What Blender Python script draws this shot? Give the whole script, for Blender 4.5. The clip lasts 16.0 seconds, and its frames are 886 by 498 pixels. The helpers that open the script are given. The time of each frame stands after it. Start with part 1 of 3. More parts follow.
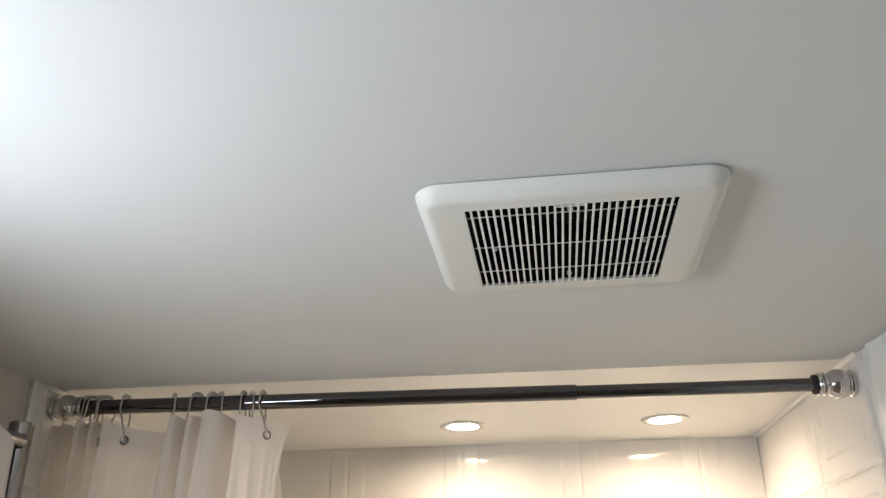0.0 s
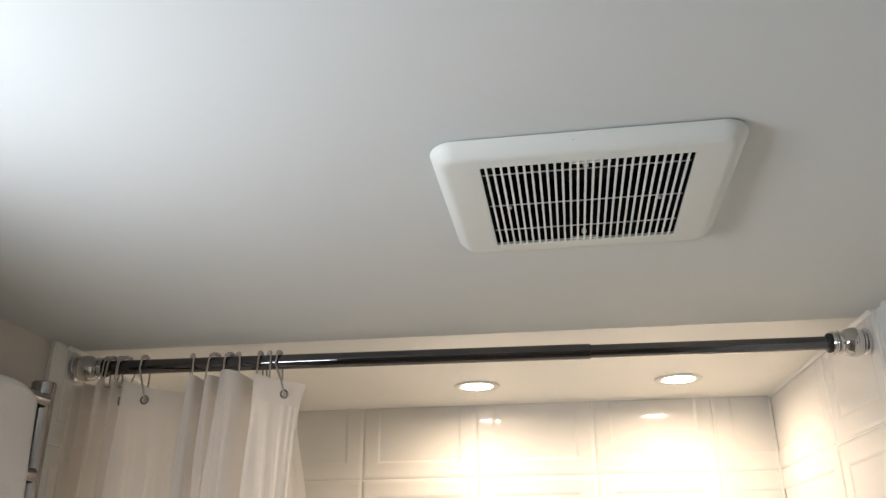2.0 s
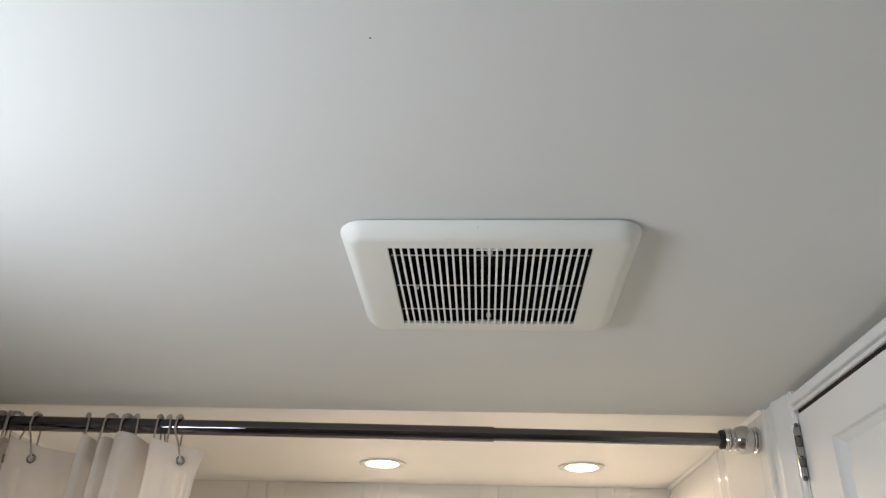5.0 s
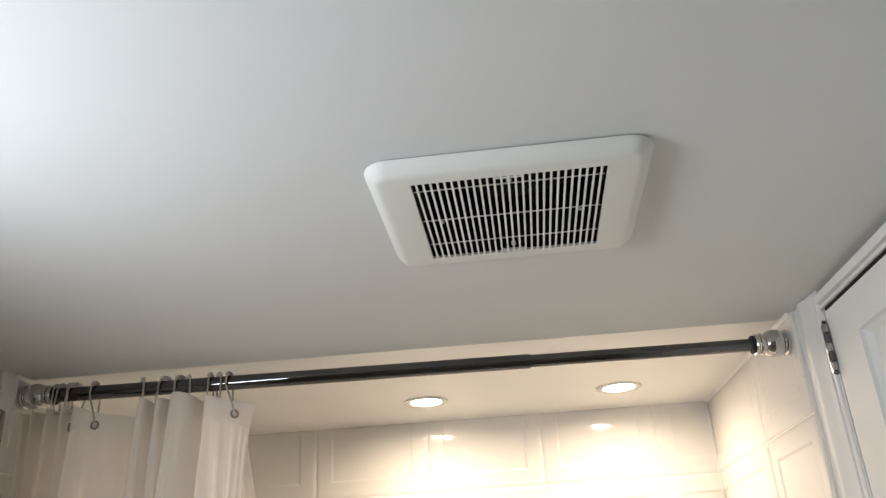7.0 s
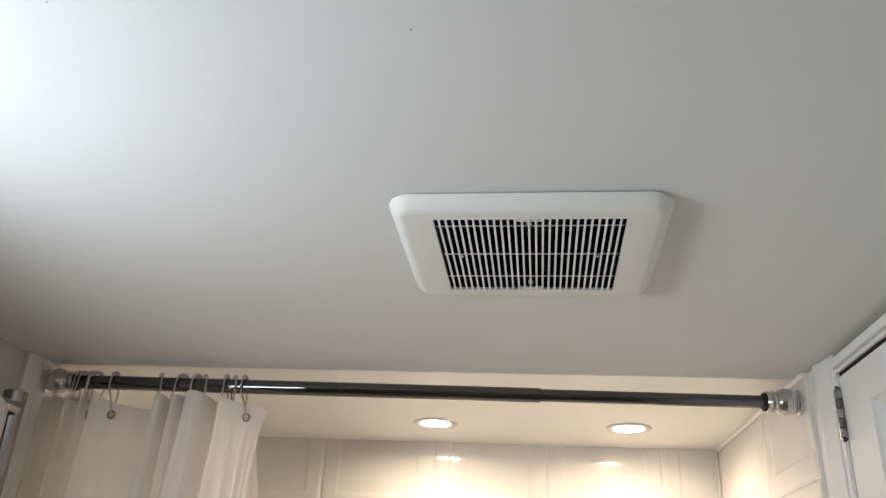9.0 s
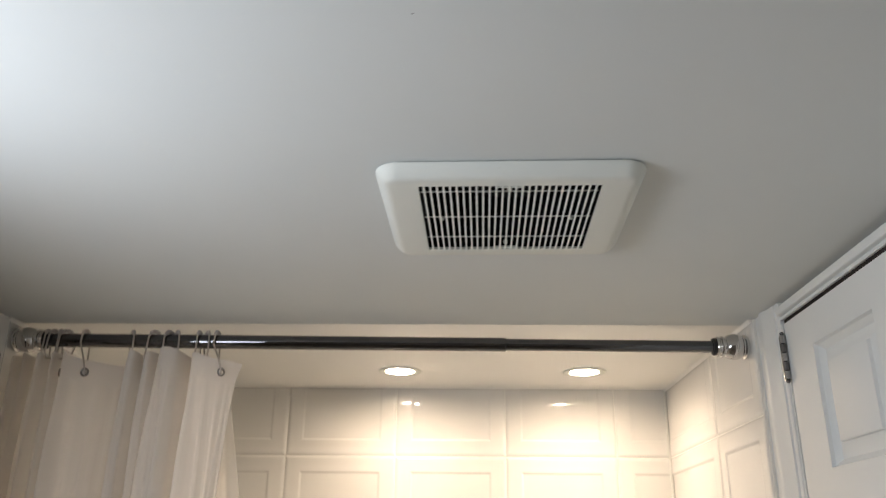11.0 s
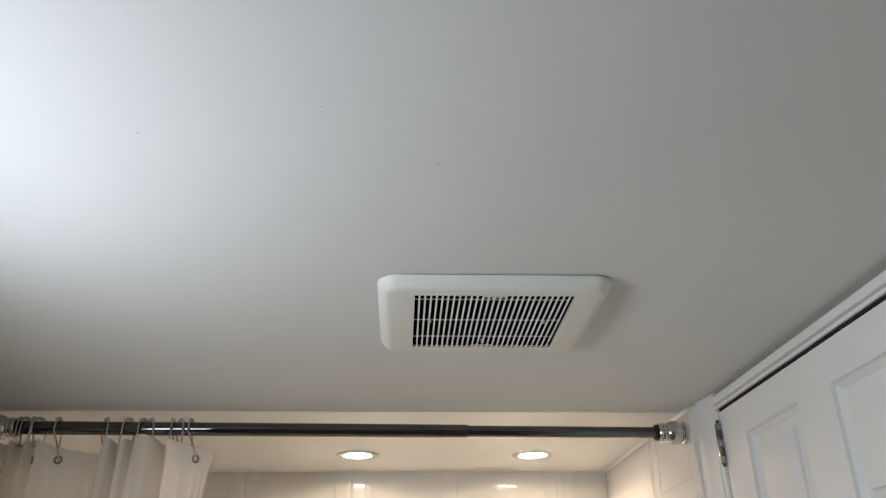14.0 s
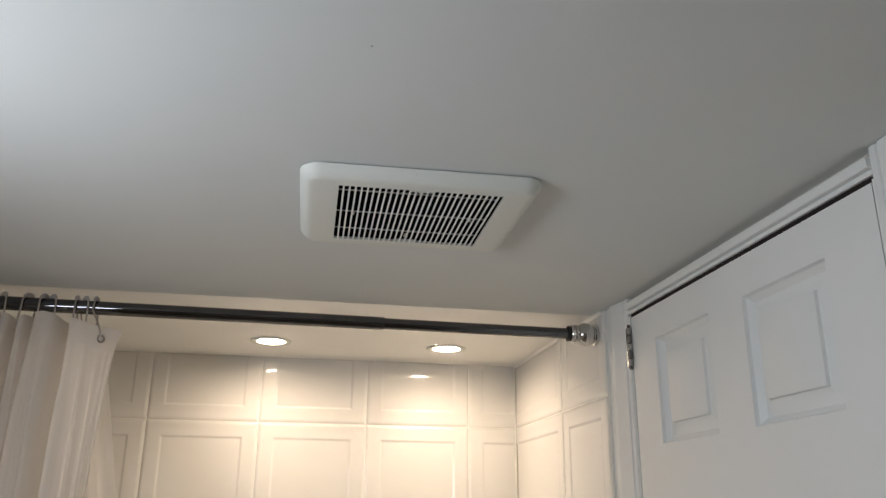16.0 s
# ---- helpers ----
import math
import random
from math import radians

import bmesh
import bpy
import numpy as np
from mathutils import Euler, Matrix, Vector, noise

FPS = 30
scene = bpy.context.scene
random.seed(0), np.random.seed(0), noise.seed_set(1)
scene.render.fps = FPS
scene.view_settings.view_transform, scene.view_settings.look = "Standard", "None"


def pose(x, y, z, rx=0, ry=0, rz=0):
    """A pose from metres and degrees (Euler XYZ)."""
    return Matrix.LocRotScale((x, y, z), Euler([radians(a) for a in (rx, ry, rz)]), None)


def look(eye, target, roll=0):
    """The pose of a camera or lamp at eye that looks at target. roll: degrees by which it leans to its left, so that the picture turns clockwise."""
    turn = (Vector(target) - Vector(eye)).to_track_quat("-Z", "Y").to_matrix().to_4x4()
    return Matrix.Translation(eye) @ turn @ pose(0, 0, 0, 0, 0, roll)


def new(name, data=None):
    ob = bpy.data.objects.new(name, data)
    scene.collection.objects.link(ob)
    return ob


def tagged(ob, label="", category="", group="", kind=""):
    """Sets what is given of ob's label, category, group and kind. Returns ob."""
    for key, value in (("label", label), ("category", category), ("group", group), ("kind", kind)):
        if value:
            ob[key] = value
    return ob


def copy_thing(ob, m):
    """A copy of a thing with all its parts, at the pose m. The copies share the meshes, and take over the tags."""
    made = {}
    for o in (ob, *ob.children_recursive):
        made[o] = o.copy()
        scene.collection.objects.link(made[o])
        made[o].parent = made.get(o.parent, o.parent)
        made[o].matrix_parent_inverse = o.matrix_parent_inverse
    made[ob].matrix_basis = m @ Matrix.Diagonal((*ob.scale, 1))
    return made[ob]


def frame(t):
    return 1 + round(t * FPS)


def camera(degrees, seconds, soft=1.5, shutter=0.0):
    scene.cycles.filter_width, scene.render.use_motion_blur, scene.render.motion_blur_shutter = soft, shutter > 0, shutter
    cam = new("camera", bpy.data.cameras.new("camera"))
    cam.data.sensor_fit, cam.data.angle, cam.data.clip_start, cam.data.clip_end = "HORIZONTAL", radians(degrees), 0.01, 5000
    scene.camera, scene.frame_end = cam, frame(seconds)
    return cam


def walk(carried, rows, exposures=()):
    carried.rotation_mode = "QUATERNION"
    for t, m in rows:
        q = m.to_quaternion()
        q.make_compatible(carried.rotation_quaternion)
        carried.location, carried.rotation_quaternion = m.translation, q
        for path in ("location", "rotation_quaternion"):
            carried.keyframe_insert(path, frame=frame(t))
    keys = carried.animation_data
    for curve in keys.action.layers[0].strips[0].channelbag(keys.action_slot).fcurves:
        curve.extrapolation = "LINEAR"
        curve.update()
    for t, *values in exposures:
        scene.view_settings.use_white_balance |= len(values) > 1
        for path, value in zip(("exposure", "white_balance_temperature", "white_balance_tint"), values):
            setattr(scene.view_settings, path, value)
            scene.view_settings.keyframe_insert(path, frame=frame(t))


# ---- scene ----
cam = camera(57.7, 16.0, soft=1.25, shutter=0.5)
PATH = [
    (0, (0.18, -0.274, 1.662), (-0.016, 1.534, 2.495), -0.6),
    (0.5, (0.191, -0.282, 1.664), (-0.033, 1.53, 2.482), -1.2),
    (1, (0.193, -0.275, 1.662), (-0.055, 1.536, 2.473), -1.4),
    (1.5, (0.193, -0.259, 1.653), (-0.051, 1.566, 2.433), -0.5),
    (2, (0.177, -0.273, 1.654), (-0.055, 1.566, 2.407), -0.5),
    (2.5, (0.166, -0.284, 1.655), (-0.1, 1.552, 2.403), -0.3),
    (3, (0.166, -0.292, 1.658), (-0.133, 1.531, 2.425), 0.0),
    (3.5, (0.169, -0.285, 1.657), (-0.136, 1.528, 2.445), 1.0),
    (4, (0.182, -0.285, 1.672), (-0.047, 1.508, 2.53), 1.3),
    (4.5, (0.202, -0.279, 1.674), (0.092, 1.494, 2.594), 1.8),
    (4.7, (0.206, -0.284, 1.663), (0.137, 1.489, 2.586), 2.2),
    (6.8, (0.207, -0.326, 1.62), (0.107, 1.493, 2.446), -3.7),
    (7, (0.206, -0.32, 1.614), (0.089, 1.505, 2.424), -3.5),
    (7.5, (0.205, -0.316, 1.616), (0.065, 1.508, 2.425), -1.5),
    (8, (0.207, -0.307, 1.622), (0.083, 1.493, 2.484), 0.7),
    (8.2, (0.205, -0.315, 1.624), (0.085, 1.478, 2.502), 1.1),
    (10.3, (0.266, -0.381, 1.635), (-0.05, 1.446, 2.386), 5.7),
    (10.5, (0.255, -0.385, 1.638), (0.006, 1.45, 2.394), 3.8),
    (11, (0.175, -0.407, 1.633), (0.127, 1.461, 2.345), 0.6),
    (11.5, (0.09, -0.454, 1.614), (0.108, 1.434, 2.275), 3.5),
    (12, (0.064, -0.487, 1.619), (0.075, 1.394, 2.3), 3.4),
    (12.5, (0.054, -0.525, 1.623), (0.145, 1.356, 2.295), 0.9),
    (13, (0.051, -0.537, 1.624), (0.206, 1.327, 2.331), -0.8),
    (13.5, (0.062, -0.546, 1.623), (0.233, 1.281, 2.417), -0.6),
    (14, (0.076, -0.546, 1.621), (0.221, 1.244, 2.501), -1.0),
    (14.5, (0.075, -0.53, 1.628), (0.294, 1.309, 2.383), -1.8),
    (15, (0.066, -0.522, 1.629), (0.32, 1.329, 2.343), -0.5),
    (15.5, (0.07, -0.519, 1.64), (0.406, 1.333, 2.315), 0.7),
    (16, (0.074, -0.511, 1.64), (0.423, 1.355, 2.269), 0.4),
]
EXPOSURES = [(0.0, 0.97), (3.0, 0.90), (4.5, 0.96), (7.0, 0.95), (10.4, 0.85), (11.4, 0.52), (12.2, 0.40), (13.5, 0.36), (14.0, 0.60), (14.5, 0.50), (15.4, 0.38), (16.0, 0.36)]
walk(cam, [(t, look(eye, target, roll)) for t, eye, target, roll in PATH], EXPOSURES)

# world, light
CEIL = 2.08
world = bpy.data.worlds.new("world")
scene.world = world
world.use_nodes = True
world.node_tree.nodes["Background"].inputs["Color"].default_value = (0.5, 0.55, 0.6, 1)
world.node_tree.nodes["Background"].inputs["Strength"].default_value = 0.0


def lamp(name, kind, where, target, power, colour, size=0.1, size_y=None):
    data = bpy.data.lights.new(name, kind)
    data.energy, data.color = power, colour
    if kind == "AREA":
        data.shape, data.size = "RECTANGLE", size
        data.size_y = size_y or size
    else:
        data.shadow_soft_size = size
    ob = new(name, data)
    ob.matrix_world = look(where, target)
    return ob


# the vanity light over the washbasin, beside the camera and out of view
lamp("vanity_light", "AREA", (-0.56, 0.06, 1.76), (0.41, 0.28, 1.54), 4.9, (0.82, 0.88, 0.98), 0.60, 0.26)
SHOWER_GLOW = 130.0
SHOWER_COLOUR = (1.0, 0.79, 0.60, 1)


# the beams of the two recessed shower lights, at their lenses
for lx in (0.014, 0.490):
    beam = lamp("shower_light", "SPOT", (lx, 1.653, CEIL - 0.004), (lx, 1.653, 0), 2.6, SHOWER_COLOUR[:3], 0.013)
    beam.data.spot_size, beam.data.spot_blend = radians(158), 1.0

# materials
def shade(name, colour, rough=0.5, metal=0.0, bump=0.0, grain=200.0, stain=0.06, stain_size=3.0, coat=0.0, vary=0.0, spec=0.5, rough_var=0.0):
    m = bpy.data.materials.new(name)
    m.use_nodes = True
    nt = m.node_tree
    n, l = nt.nodes, nt.links
    b = n["Principled BSDF"]
    b.inputs["Roughness"].default_value = rough
    b.inputs["Metallic"].default_value = metal
    b.inputs["Coat Weight"].default_value = coat
    b.inputs["Coat Roughness"].default_value = 0.05
    b.inputs["Specular IOR Level"].default_value = spec
    tc = n.new("ShaderNodeTexCoord")
    big = n.new("ShaderNodeTexNoise")
    big.inputs["Scale"].default_value, big.inputs["Detail"].default_value = stain_size, 4
    l.new(tc.outputs["Object"], big.inputs["Vector"])
    ramp = n.new("ShaderNodeMapRange")
    ramp.inputs["From Min"].default_value, ramp.inputs["From Max"].default_value = 0.3, 0.7
    ramp.inputs["To Min"].default_value, ramp.inputs["To Max"].default_value = 1 - stain, 1 + stain
    l.new(big.outputs["Fac"], ramp.inputs["Value"])
    scale = n.new("ShaderNodeVectorMath")
    scale.operation = "SCALE"
    scale.inputs[0].default_value = colour[:3]
    last = ramp.outputs["Result"]
    if vary:
        info = n.new("ShaderNodeObjectInfo")
        r2 = n.new("ShaderNodeMapRange")
        r2.inputs["To Min"].default_value, r2.inputs["To Max"].default_value = 1 - vary, 1 + vary
        l.new(info.outputs["Random"], r2.inputs["Value"])
        mul = n.new("ShaderNodeMath")
        mul.operation = "MULTIPLY"
        l.new(last, mul.inputs[0])
        l.new(r2.outputs["Result"], mul.inputs[1])
        last = mul.outputs[0]
    l.new(last, scale.inputs["Scale"])
    l.new(scale.outputs[0], b.inputs["Base Color"])
    if rough_var:
        rr = n.new("ShaderNodeMapRange")
        rr.inputs["From Min"].default_value, rr.inputs["From Max"].default_value = 0.3, 0.7
        rr.inputs["To Min"].default_value, rr.inputs["To Max"].default_value = max(rough - rough_var, 0.02), rough + rough_var
        l.new(big.outputs["Fac"], rr.inputs["Value"])
        l.new(rr.outputs["Result"], b.inputs["Roughness"])
    if bump:
        fine = n.new("ShaderNodeTexNoise")
        fine.inputs["Scale"].default_value, fine.inputs["Detail"].default_value = grain, 3
        l.new(tc.outputs["Object"], fine.inputs["Vector"])
        bp = n.new("ShaderNodeBump")
        bp.inputs["Strength"].default_value, bp.inputs["Distance"].default_value = bump, 0.002
        l.new(fine.outputs["Fac"], bp.inputs["Height"])
        l.new(bp.outputs["Normal"], b.inputs["Normal"])
    return m


def fabric(name, colour, through_share, bump=0.3, grain=900.0, clear=0.0):
    m = shade(name, colour, 0.9, bump=bump, grain=grain, stain=0.03, stain_size=8, spec=0.2)
    nt = m.node_tree
    n, l = nt.nodes, nt.links
    tr = n.new("ShaderNodeBsdfTranslucent")
    tr.inputs["Color"].default_value = (*colour, 1)
    mix = n.new("ShaderNodeMixShader")
    mix.inputs["Fac"].default_value = through_share
    l.new(n["Principled BSDF"].outputs[0], mix.inputs[1])
    l.new(tr.outputs[0], mix.inputs[2])
    last = mix
    if clear:
        tp = n.new("ShaderNodeBsdfTransparent")
        mix2 = n.new("ShaderNodeMixShader")
        mix2.inputs["Fac"].default_value = clear
        l.new(mix.outputs[0], mix2.inputs[1])
        l.new(tp.outputs[0], mix2.inputs[2])
        last = mix2
    l.new(last.outputs[0], n["Material Output"].inputs["Surface"])
    return m


def glow(name, colour, strength):
    m = bpy.data.materials.new(name)
    m.use_nodes = True
    nt = m.node_tree
    nt.nodes.clear()
    e, o = nt.nodes.new("ShaderNodeEmission"), nt.nodes.new("ShaderNodeOutputMaterial")
    e.inputs["Color"].default_value, e.inputs["Strength"].default_value = colour, strength
    nt.links.new(e.outputs[0], o.inputs["Surface"])
    return m


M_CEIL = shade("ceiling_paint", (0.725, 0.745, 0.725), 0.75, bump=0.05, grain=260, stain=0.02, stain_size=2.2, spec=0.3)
# The brightness over the tub is put into this lighter cream.
M_ALCOVE = shade("alcove_paint_lit", (0.89, 0.875, 0.83), 0.36, bump=0.06, grain=180, stain=0.02)
M_WALL = shade("wall_paint", (0.56, 0.52, 0.46), 0.7, bump=0.15, grain=240, stain=0.03)
M_TILE = shade("glazed_tile", (0.80, 0.78, 0.73), 0.05, bump=0.012, grain=18, stain=0.02, stain_size=5, vary=0.02)
M_GROUT = shade("grout", (0.86, 0.84, 0.77), 0.9, bump=0.4, grain=500, stain=0.08, stain_size=20)
M_TRIM = shade("trim_paint", (0.805, 0.815, 0.79), 0.5, bump=0.05, grain=90, stain=0.02, rough_var=0.05)
M_DOOR = shade("door_paint", (0.805, 0.815, 0.79), 0.5, bump=0.10, grain=160, stain=0.02, rough_var=0.06)
M_PLASTIC = shade("vent_plastic", (0.775, 0.785, 0.725), 0.58, bump=0.03, grain=400, stain=0.015, spec=0.3)
# Near-black: the shade inside recesses is put into both colours.
M_DARK = shade("recess_shade", (0.007, 0.0065, 0.006), 0.9, spec=0.1, stain=0.3, stain_size=25)
M_MOTOR = shade("motor_shade", (0.010, 0.009, 0.0085), 0.85, spec=0.15, stain=0.2, stain_size=30)
M_CHROME = shade("chrome", (0.62, 0.61, 0.60), 0.09, metal=1.0, stain=0.03, stain_size=30, rough_var=0.03)
M_LADDER = shade("rail_chrome", (0.33, 0.31, 0.295), 0.14, metal=1.0, stain=0.05, stain_size=25, rough_var=0.05)
M_ROD = shade("rod_steel", (0.14, 0.14, 0.145), 0.03, metal=1.0, stain=0.05, stain_size=20, rough_var=0.02)
M_NICKEL = shade("satin_nickel", (0.17, 0.16, 0.155), 0.28, metal=1.0, stain=0.06, stain_size=40, rough_var=0.06)
M_LEAF = shade("hinge_steel", (0.40, 0.385, 0.37), 0.22, metal=1.0, stain=0.06, stain_size=40, rough_var=0.06)
M_SPECK = shade("speck_grey", (0.28, 0.27, 0.26), 0.8)
# Shade of the gap over the door, put into a dark colour.
M_GAP_SHADE = shade("gap_shade", (0.025, 0.019, 0.018), 0.8, spec=0.2, stain=0.2, stain_size=12)
M_BLACK = shade("black_rubber", (0.012, 0.012, 0.012), 0.5)
M_RING = shade("ring_metal", (0.56, 0.52, 0.49), 0.36, metal=1.0, stain=0.05)
M_BEAD = shade("ring_bead", (0.50, 0.455, 0.43), 0.35, stain=0.05, stain_size=50)
M_CURTAIN = fabric("curtain_cloth", (0.945, 0.91, 0.87), 0.62, clear=0.10)
M_LINER = fabric("liner_vinyl", (0.90, 0.88, 0.84), 0.7, bump=0.05, grain=60, clear=0.40)
M_TOWEL = shade("terry_cloth", (0.75, 0.725, 0.69), 0.95, bump=1.0, grain=420, stain=0.05, stain_size=12, spec=0.1)
# White of the slab that is added to bounce light upward.
M_TUB = shade("tub_bounce_white", (0.86, 0.86, 0.84), 0.12, stain=0.02)
M_FLOOR = shade("floor_tile", (0.27, 0.225, 0.18), 0.4, bump=0.05, stain=0.06)
M_LENS = glow("lamp_lens", SHOWER_COLOUR, SHOWER_GLOW)


# mesh helpers
def mesh_of(name, bm, material, smooth=None):
    bmesh.ops.recalc_face_normals(bm, faces=bm.faces[:])
    me = bpy.data.meshes.new(name)
    bm.to_mesh(me)
    bm.free()
    me.materials.append(material)
    if smooth is not None:
        me.shade_smooth()
        me.set_sharp_from_angle(angle=radians(smooth))
    return me


def part(name, bm, material, parent=None, label="", smooth=None):
    ob = new(name, mesh_of(name, bm, material, smooth))
    if parent is not None:
        ob.parent = parent
    if label:
        tagged(ob, label)
    return ob


def structure(name, bm, material, label, category, smooth=None):
    return tagged(part(name, bm, material, smooth=smooth), label, category, kind="structure")


def thing(name, label, category, at=(0, 0, 0), group=""):
    ob = new(name)
    ob.location = at
    ob.empty_display_size = 0.05
    return tagged(ob, label, category, group)


def add_box(bm, lo, hi, bevel=0.0, segments=2):
    vs = [bm.verts.new((x, y, z)) for x in (lo[0], hi[0]) for y in (lo[1], hi[1]) for z in (lo[2], hi[2])]
    fs = [bm.faces.new([vs[i] for i in q]) for q in ((0, 1, 3, 2), (4, 6, 7, 5), (0, 4, 5, 1), (2, 3, 7, 6), (0, 2, 6, 4), (1, 5, 7, 3))]
    if bevel:
        es = list({e for f in fs for e in f.edges})
        bmesh.ops.bevel(bm, geom=es, offset=bevel, segments=segments, profile=0.5, affect="EDGES")
    return bm


def box(lo, hi, bevel=0.0, segments=2):
    return add_box(bmesh.new(), lo, hi, bevel, segments)


def add_lathe(bm, profile, m, n=32, caps=True):
    """Rings of (radius, height) about the z axis of m."""
    rings = []
    for r, h in profile:
        rings.append([bm.verts.new(m @ Vector((r * math.cos(2 * math.pi * k / n), r * math.sin(2 * math.pi * k / n), h))) for k in range(n)])
    for a, b in zip(rings, rings[1:]):
        for k in range(n):
            bm.faces.new((a[k], a[(k + 1) % n], b[(k + 1) % n], b[k]))
    if caps:
        bm.faces.new(rings[0])
        bm.faces.new(rings[-1][::-1])
    return bm


def lathe(profile, m, n=32, caps=True):
    return add_lathe(bmesh.new(), profile, m, n, caps)


def add_tube(bm, points, r, n=8):
    points = [Vector(p) for p in points]
    rings, side = [], None
    for i, p in enumerate(points):
        d = (points[min(i + 1, len(points) - 1)] - points[max(i - 1, 0)]).normalized()
        side = (side - d * side.dot(d)).normalized() if side is not None else d.orthogonal().normalized()
        up = d.cross(side)
        rings.append([bm.verts.new(p + r * (math.cos(2 * math.pi * k / n) * side + math.sin(2 * math.pi * k / n) * up)) for k in range(n)])
    for a, b in zip(rings, rings[1:]):
        for k in range(n):
            bm.faces.new((a[k], a[(k + 1) % n], b[(k + 1) % n], b[k]))
    bm.faces.new(rings[0])
    bm.faces.new(rings[-1][::-1])
    return bm


def along(a, b):
    """A pose at a whose z axis points to b."""
    d = Vector(b) - Vector(a)
    return Matrix.Translation(a) @ d.to_track_quat("Z", "Y").to_matrix().to_4x4()


def add_ball(bm, at, r, n=10):
    bmesh.ops.create_uvsphere(bm, u_segments=n, v_segments=max(n // 2, 5), radius=r, matrix=Matrix.Translation(at))


def rounded(hx, hy, r, z, n=6, cx=0.0, cy=0.0):
    out = []
    for k, (sx, sy) in enumerate(((1, 1), (-1, 1), (-1, -1), (1, -1))):
        for i in range(n + 1):
            a = math.pi / 2 * (k + i / n)
            out.append((cx + sx * (hx - r) + r * math.cos(a), cy + sy * (hy - r) + r * math.sin(a), z))
    return out


def add_loops(bm, loops, cap_last=False):
    rings = [[bm.verts.new(p) for p in loop] for loop in loops]
    n = len(rings[0])
    for a, b in zip(rings, rings[1:]):
        for k in range(n):
            bm.faces.new((a[k], a[(k + 1) % n], b[(k + 1) % n], b[k]))
    if cap_last:
        bm.faces.new(rings[-1])
    return bm


# the room: plan in metres, x along the shower rod, y towards the tub's back wall
XL, XR = -0.764, 0.775      # painted walls
TL, TR, TB = -0.752, 0.752, 1.893  # tile faces
TUB_Y = 1.205               # where the shower alcove begins
YN = -1.5
VX, VY, VH = 0.2365, 0.6055, 0.1135

structure("floor", box((XL - 0.12, YN - 0.12, -0.1), (XR + 0.12, TB + 0.14, 0)), M_FLOOR, "grey tiled bathroom floor", "floor")

bm = bmesh.new()
hole = 0.118
for lo, hi in (((XL - 0.12, YN - 0.12), (VX - hole, TUB_Y)), ((VX + hole, YN - 0.12), (XR + 0.12, TUB_Y)),
               ((VX - hole, YN - 0.12), (VX + hole, VY - hole)), ((VX - hole, VY + hole), (VX + hole, TUB_Y))):
    add_box(bm, (*lo, CEIL), (*hi, CEIL + 0.1))
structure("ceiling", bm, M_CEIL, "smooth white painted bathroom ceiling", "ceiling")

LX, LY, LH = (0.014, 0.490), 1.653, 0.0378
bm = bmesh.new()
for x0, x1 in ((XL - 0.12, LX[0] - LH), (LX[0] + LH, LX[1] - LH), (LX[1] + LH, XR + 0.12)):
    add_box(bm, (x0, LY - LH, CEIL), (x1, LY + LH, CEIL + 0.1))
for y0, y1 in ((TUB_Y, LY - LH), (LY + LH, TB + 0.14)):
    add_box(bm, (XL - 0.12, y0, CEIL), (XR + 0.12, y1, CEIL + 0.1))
structure("ceiling_alcove", bm, M_ALCOVE, "satin ceiling over the tub, its brighter light in the cream", "ceiling")

# Unseen slab in the tub's place, added to bounce light onto the ceiling.
structure("floor_alcove", box((XL, TUB_Y + 0.03, 0), (XR, TB, 0.42)), M_TUB, "unseen white slab below the shower, added to bounce light", "floor")
structure("wall_west", box((XL - 0.12, YN - 0.12, 0), (XL, TB + 0.14, CEIL)), M_WALL, "beige painted bathroom wall", "wall")
structure("wall_south", box((XL, YN - 0.12, 0), (XR, YN, CEIL)), M_WALL, "beige painted wall behind the camera", "wall")
structure("wall_north", box((XL, TB + 0.0042, 0), (XR, TB + 0.14, CEIL)), M_GROUT, "grouted wall behind the shower tiles", "wall")
DY0, DY1, DZ = 0.297, 1.036, 2.036
bm = bmesh.new()
add_box(bm, (XR, YN - 0.12, 0), (XR + 0.12, DY0 - 0.012, CEIL))
add_box(bm, (XR, DY1 + 0.012, 0), (XR + 0.12, TB + 0.14, CEIL))
add_box(bm, (XR, DY0 - 0.012, DZ + 0.012), (XR + 0.12, DY1 + 0.012, CEIL))
structure("wall_east", bm, M_WALL, "painted wall with a doorway", "wall")
# Unseen backing, added to keep light out of the door gaps.
structure("wall_backing", box((XR + 0.13, DY0 - 0.05, 0), (XR + 0.2, DY1 + 0.05, CEIL)), M_DARK, "unseen dark backing behind the door, added to block light", "wall")

# backing boards under the side tiles, set out from the painted walls
board_l = structure("wall_tile_west", box((XL, 1.125, 0), (TL - 0.0042, TB + 0.0042, CEIL)), M_GROUT, "grouted backing of the shower tiles", "wall")
board_r = structure("wall_tile_east", box((TR + 0.0042, 1.158, 0), (XR, TB + 0.0042, CEIL)), M_GROUT, "grouted backing of the shower tiles", "wall")


structure("trim_tile_edge", box((TR + 0.008, 1.128, 0), (XR, 1.1575, CEIL)), M_TRIM, "white painted strip beside the shower tiles", "trim")

